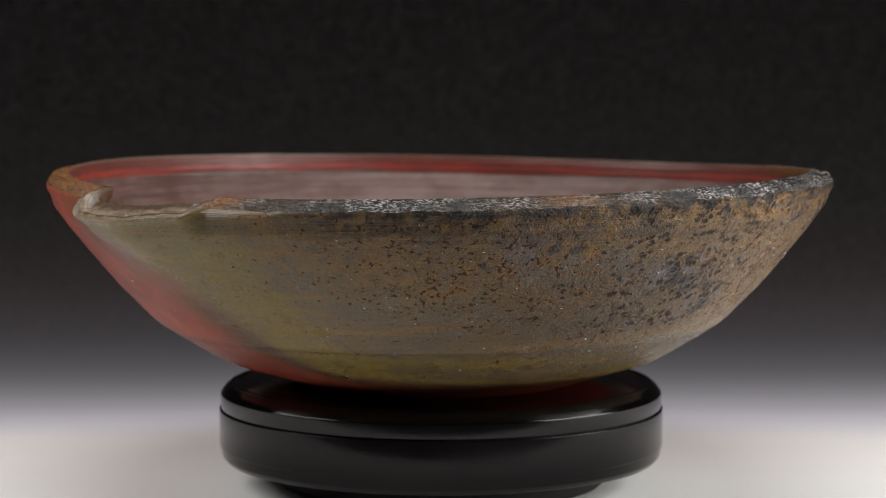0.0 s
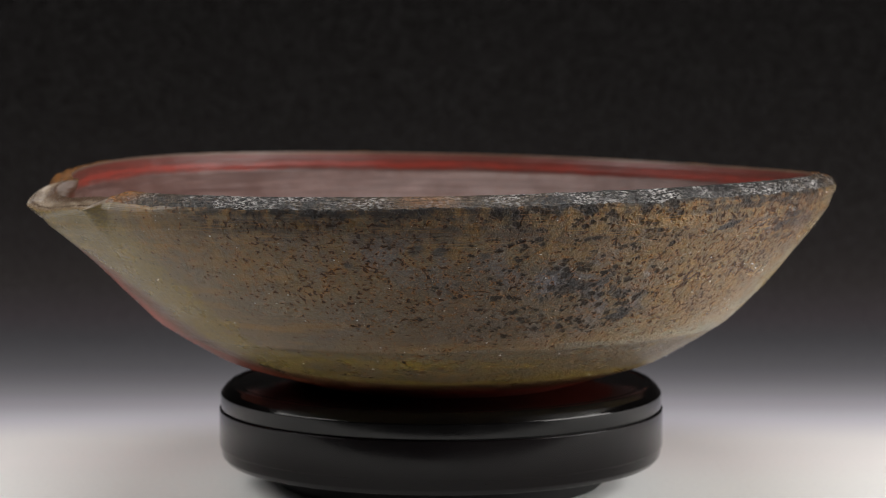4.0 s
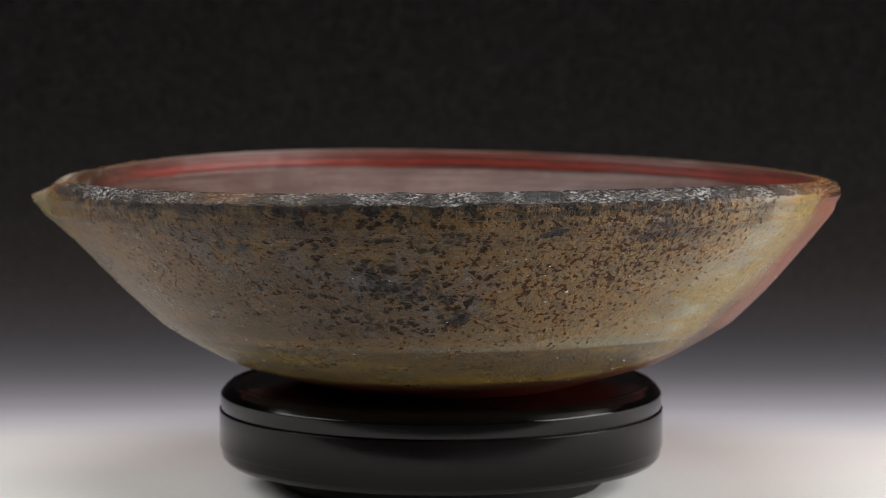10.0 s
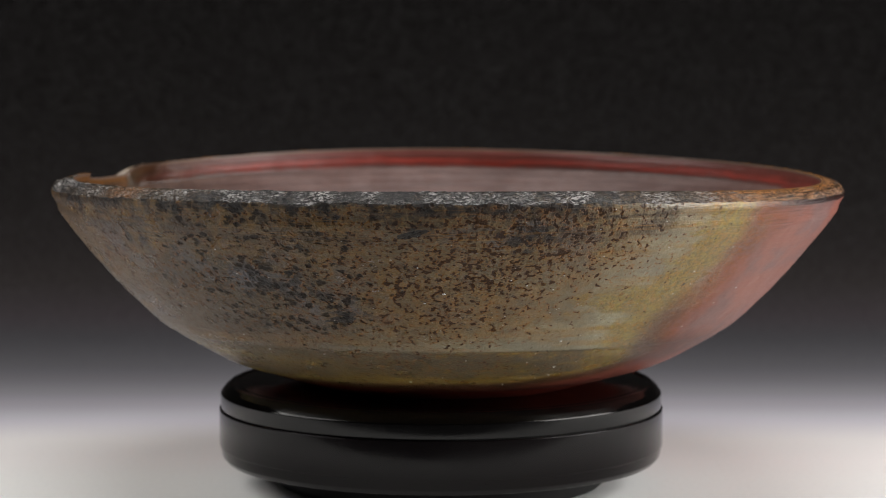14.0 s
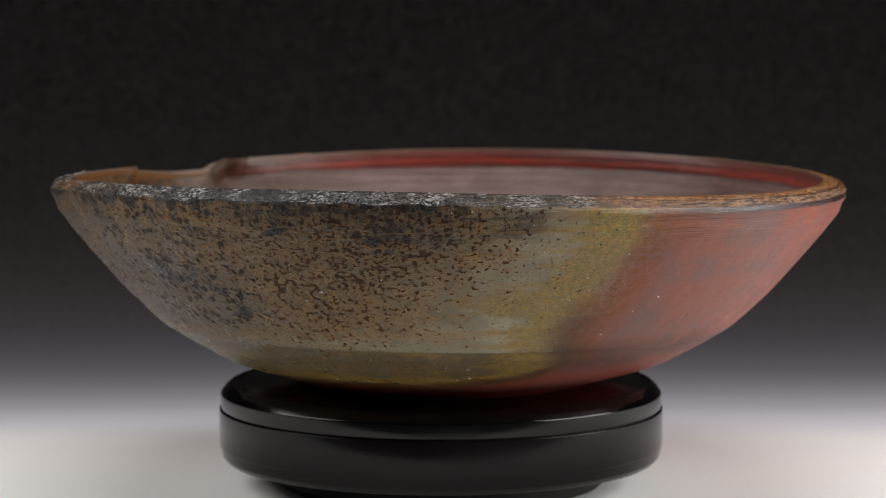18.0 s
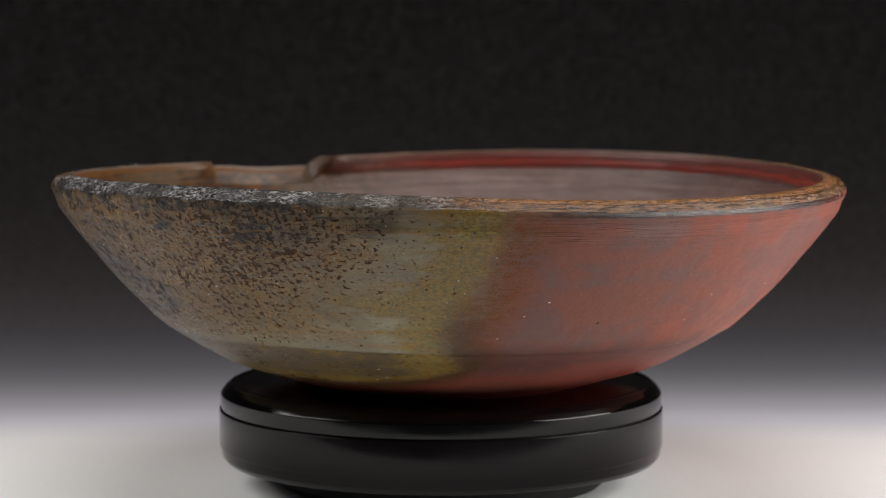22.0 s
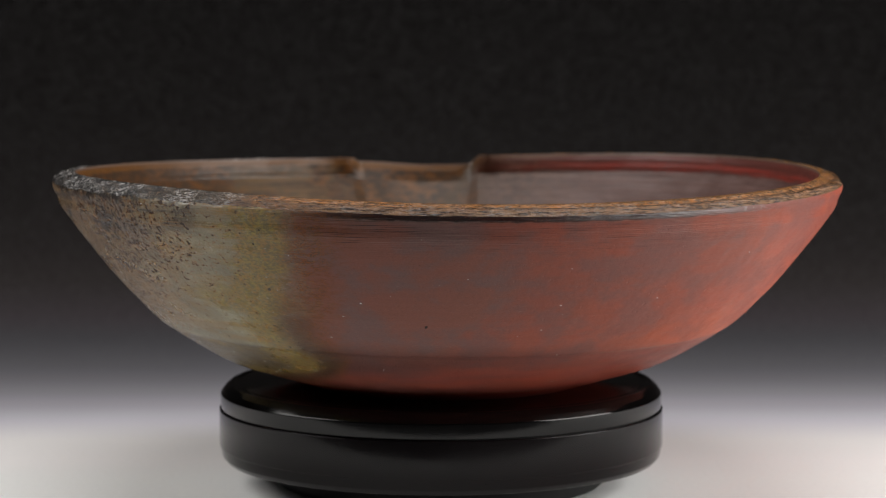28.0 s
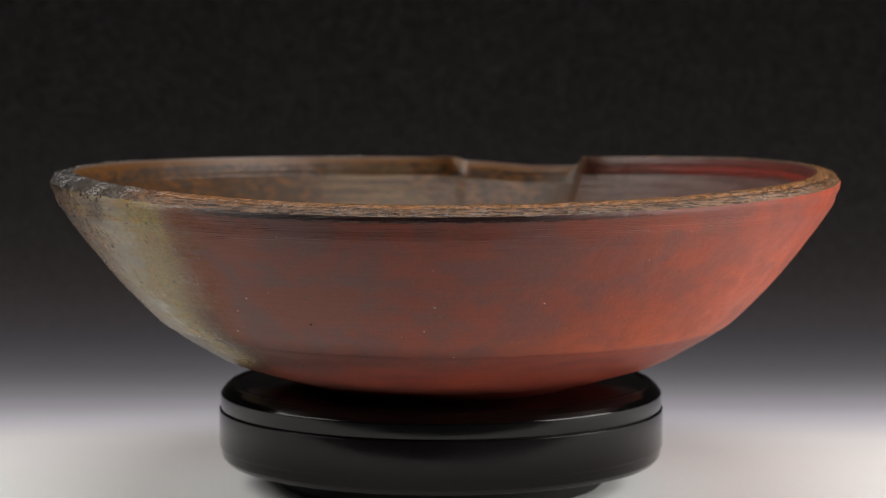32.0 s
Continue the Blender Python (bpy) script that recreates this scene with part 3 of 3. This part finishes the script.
    fields = {
        "q": Q,
        "ash": np.clip(inside / 24, -1, 1),
        "gold": np.maximum(np.maximum(np.exp(-((inside - 2) / 4) ** 2) * 0.7, 1.0 * np.exp(-((right - P - 4.0) / 6.0) ** 2) * smooth(inside, -4, 3)), (1.15 + 0.3 * smooth(Q, 0.5, 0.9)) * np.exp(-((P - left - 9) / (9 + 6 * smooth(Q, 0.4, 0.9))) ** 2) * smooth(inside, 0, 4)) + 0.35 * (Q < LEDGE) + 0.95 * np.exp(-((P + 72) / 13) ** 2 - ((Q - 0.545) / 0.06) ** 2),
        "amber": 0.9 * np.exp(-((P + 97) / 21) ** 2) * smooth(Q, 0.25, 0.5) + 0.65 * np.exp(-((P + 168) / 20) ** 2) * smooth(Q, 0.42, 0.7) + 0.75 * smooth(Q, 0.62, 0.9) * smooth(P, -200, -180) * (1 - smooth(P, -90, -66)),
        "speck": smooth(P - 14 * smooth(Q, 0.9, 0.4), -206, -152) * np.where(P < -120, 1, smooth(-P, 62 + 18 * smooth(-Q, -0.92, -0.38), 92 + 14 * smooth(-Q, -0.92, -0.38))) * np.where(np.abs(P + 124) < 40, 0.5 + 0.5 * smooth(Q, 0.28, 0.5), 0.5 + 0.5 * smooth(Q, 0.28, 0.6)),
        "fine": np.exp(-((P + 98) / 17) ** 2) * 0.9 * smooth(Q, 0.28, 0.45) + 0.5 * smooth(P, -100, -90) * (1 - smooth(P, -76, -58)) * smooth(Q, 0.4, 0.75) + 0.5 * np.exp(-((P + 78) / 12) ** 2) * smooth(Q, 0.6, 0.8) + 0.55 * np.exp(-((P + 166) / 20) ** 2) * smooth(Q, 0.4, 0.6) + 0.4 * (Q < LEDGE),
        "char": np.exp(-((P + 127) / 11) ** 2 - ((Q - 0.62) / 0.16) ** 2) + 0.7 * np.exp(-((P + 152) / 16) ** 2 - ((Q - 0.8) / 0.10) ** 2)
        + 0.75 * np.exp(-((P + 112) / 8) ** 2 - ((Q - 0.52) / 0.05) ** 2) + 1.3 * np.exp(-((P + 103.7) / 1.5) ** 2 - ((Q - 0.885) / 0.014) ** 2)
        + 1.1 * np.exp(-((P + 88) / 8) ** 2 - ((Q - 0.86) / 0.09) ** 2),
        "crusty": np.exp(-((P + 108) / 11) ** 2 - ((Q - 0.68) / 0.16) ** 2) + 0.5 * np.exp(-((P + 150) / 22) ** 2 - ((Q - 0.75) / 0.14) ** 2),
        "grainy": smooth(P, -140, -100),
        "dense": np.exp(-((P + 124) / 17) ** 2) * smooth(Q, 0.3, 0.45),
        "dusk": 0.7 * np.exp(-((P + 160) / 20) ** 2) * smooth(Q, 0.55, 0.85) + np.exp(-((P + 140) / 30) ** 2) * smooth(Q, 0.27, 0.40) + 0.7 * np.exp(-((P + 89) / 9) ** 2) * smooth(Q, 0.6, 0.9),
        "clear": np.exp(-((P + 74) / 16) ** 2) * smooth(Q, 0.28, 0.34) + 0.8 * np.exp(-((P + 98) / 20) ** 2 - ((Q - 0.34) / 0.09) ** 2) * smooth(Q, 0.28, 0.31),
        "mark": sum(np.exp(-((P - c0 - tilt * (Q - q0)) / w0) ** 4 - ((Q - q0) / h0) ** 4) for c0, q0, w0, h0, tilt in MARKS),
        "mauve": np.where(P > -100, 0.75 * (1 - smooth(P + 5 * np.sin(Q * 7), -44, -20)) + 0.84 * (1 - smooth(P - 40 * (Q - 0.6), -16, 50)), 0.8 * np.exp(-np.clip(-inside, 0, 99) ** 2 / 12.0 ** 2)) * (0.3 + 0.7 * smooth(Q, 0.16, 0.36)) + 0.4 * np.exp(-((P - 95) / 25) ** 2),
        "orange": np.exp(-((P - 14) / 24) ** 2 - ((Q - 0.36) / 0.11) ** 2) + 0.6 * np.exp(-((P - 45) / 22) ** 2 - ((Q - 0.5) / 0.3) ** 2),
        "streak": smooth(P, -58, -46) * (1 - smooth(P, -8, 30)),
    }

    thing = new("bowl")
    thing.location = (0, 0, 0)
    tagged(thing, "large wood-fired stoneware pouring bowl, ash-speckled and brick red, on a turntable", "bowl")
    wall = wall_material()
    split = 22
    sheet("wall", p[split:], wall, thing, fields={n: v[split:] for n, v in fields.items()})

    # underside: from the wall's lowest rows in to the middle of the foot
    under = p[: split + 1]
    centre = np.stack([np.stack([0.0596 * f * np.cos(a), 0.0596 * f * np.sin(a), np.full(around, TOP + h)], -1)
                       for f, h in ((0.02, 0.0022), (0.8, 0.0022), (0.9, 0.0006), (0.96, 0.0001))])
    foot_mat = foot_material()
    sheet("foot", np.concatenate([centre, under]), foot_mat, thing)

    # rim band, outer edge up to crest
    v = np.linspace(0, 1, 26)[:, None]
    er, ez = radius[-1], height[-1]
    rr = er + (crest_r - er) * v
    rz = ez + (crest_z - ez) * v + 0.0009 * np.sin(np.pi * v) + 0.0009 * (1 - np.exp(-v / 0.07)) * (1 - v) + 0.0006 * np.exp(-((v - 0.2) / 0.1) ** 2) - 0.0004 * np.exp(-((v - 0.48) / 0.08) ** 2) - 0.0022 * np.sin(np.pi * v) * tip
    rp = np.stack([rr * np.cos(a), rr * np.sin(a), rz], -1)
    W = np.repeat(wrap[None], 26, 0)
    crust = 0.76 * smooth(W, -202, -176) * (1 - smooth(W, -94, -48)) ** 0.7 * (1 - 0.7 * np.exp(-((W + 148) / 11) ** 2)) + 0.12
    rough = (rugged(rp, 330, 40) * 0.0004 + rugged(rp, 800, 60, 2) * 0.0003) * (0.2 + crust) + rugged(rp, 90, 50, 2) * 0.0004
    rough = rough * (np.sin(np.pi * np.clip(v, 0.0, 1)) ** 0.5)
    rz = rz + rough
    rp = np.stack([rr * np.cos(a), rr * np.sin(a), rz], -1)
    V = np.repeat(v, around, 1)
    rf = {"v": V, "crust": crust, "streak": smooth(W, -62, -46) * (1 - smooth(W, 40, 110))}
    s0, s1 = (int(round(s / 360 * around)) for s in (SPOUT[0] - 1.0, SPOUT[1] + 1.0))
    ring = np.concatenate([np.arange(s1, around), np.arange(0, s0 + 1)])
    sheet("rim", rp[:, ring], rim_material(), thing, closed=False, fields={n: f[:, ring] for n, f in rf.items()})
    cut = np.arange(s0, s1 + 1)
    part = sheet("spout", rp[:, cut], spout_material(), thing, closed=False, fields={n: f[:, cut] for n, f in rf.items()})
    part["label"] = "pinched pouring spout with bare pale lip"

    # inside, crest down to the middle
    w = np.linspace(0, 1, 110)[:, None] ** 1.5
    down = w * (crest_z - 0.054)
    iq = 1 - w
    ir = np.interp(TOP + iq * (0.1379 - TOP), TOP + pq * (0.1379 - TOP), pr) * 0.180 - 0.0095
    ir = np.where(w < 1, np.maximum(ir, 0.002), 0.002)
    fall = np.clip(w * 9, 0, 1)
    soft_r = R - 0.1782 + 0.0090 * lip(14) * reach
    irr = crest_r * (1 - fall) + (ir + soft_r * (1 - w)) * fall
    irr = irr - 0.0016 * np.sin(np.pi * np.clip(w * 9, 0, 1))
    lean = deg - SPOUT[0] - 220 * np.minimum(down, 0.012)
    fold = np.exp(-((lean + 1.6) / 1.4) ** 2) - 0.9 * np.exp(-((lean - 1.4) / 1.3) ** 2) - 0.9 * np.exp(-((deg - SPOUT[1] - 0.2) / 0.8) ** 2) * (1 - smooth(down, 0.002, 0.005))
    irr = irr - 0.0007 * fold * np.clip(w * 30, 0, 1) * (1 - smooth(down, 0.003, 0.012))
    irr = np.where(w > 0.985, irr * (1 - w) / 0.015 + 0.0005, irr)
    iz = crest_z - down
    ip = np.stack([irr * np.cos(a), irr * np.sin(a), iz], -1)
    irr = irr + (rugged(ip, 60, 70, 2) * 0.0004 + 0.00008 * np.sin(down * 1500)) * np.clip(w * 40, 0, 1)
    ip = np.stack([irr * np.cos(a), irr * np.sin(a), iz], -1)
    D = np.repeat(deg[None], len(w), 0)
    tan = smooth(D, SPOUT[0] - 4, SPOUT[0] + 3) * (1 - smooth(D, 290, 312))
    sheet("interior", ip, inside_material(), thing, flip=False, fields={"depth": down / 0.0095, "seam": np.exp(-((D - SPOUT[0] - 0.6 - 230 * np.minimum(down, 0.02)) / 1.1) ** 2) * smooth(down, 0.0005, 0.002), "tan": tan, "pale": np.exp(-((D - 178) / 12) ** 2) * smooth(down, 0.002, 0.005), "dim": smooth(D, 112, 139) * (1 - smooth(D, 200, 230))})

    # small feldspar grains that stand out of the clay, tiniest added as white glints
    rng = np.random.default_rng(5)
    ico = bmesh.new()
    bmesh.ops.create_icosphere(ico, subdivisions=1, radius=1.0)
    ball = np.array([list(v.co) for v in ico.verts])
    tris = np.array([[v.index for v in f.verts] for f in ico.faces])
    ico.free()
    verts, faces = [], []
    while len(verts) < 480:
        i, j = int(rng.uniform(32, 226)), int(rng.integers(around))
        if fields["ash"][i, j] < 0 and rng.random() < 0.9:
            continue
        size = 0.00013 + 0.00034 * rng.random() ** 4
        faces.append(tris + len(ball) * len(verts))
        verts.append(ball * (size * rng.uniform(0.9, 1.7), size * rng.uniform(0.9, 1.7), size * 0.8) + p[i, j] * (1 - 0.6 * size / 0.15, 1 - 0.6 * size / 0.15, 1))
    for at, qz, size in GRAINS:
        i, j = int(np.abs(pq - qz).argmin()), int(round((at % 360) / 360 * around)) % around
        faces.append(tris + len(ball) * len(verts))
        verts.append(ball * (size, size, size * 0.6) + p[i, j] * (1 - 0.6 * size / 0.15, 1 - 0.6 * size / 0.15, 1))
    me = bpy.data.meshes.new("feldspar_and_glints")
    me.from_pydata(np.concatenate(verts).tolist(), [], np.concatenate(faces).tolist())
    s = Shade("white_feldspar_glint")
    me.materials.append(s.done(s.mix(s.step(s.noise(900), 0.4, 0.6), srgb(232, 232, 236), srgb(190, 184, 176)), 0.15))
    ob = new("feldspar_and_glints", me)
    ob.parent = thing
    tagged(ob, "tiny white feldspar grains, the smallest added as glints", kind="stuff")
    return thing


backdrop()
room()
disc = turntable()
pot = bowl()


# ---------------------------------------------------------------- what moves
def motions():
    turn = [(float(t), pose(0, 0, 0, 0, 0, -4.70 * (t - 16))) for t in range(0, 33, 2)]
    walk(disc, turn)
    walk(pot, [(t, m @ pose(*OFF_AXIS, 0)) for t, m in turn])


motions()
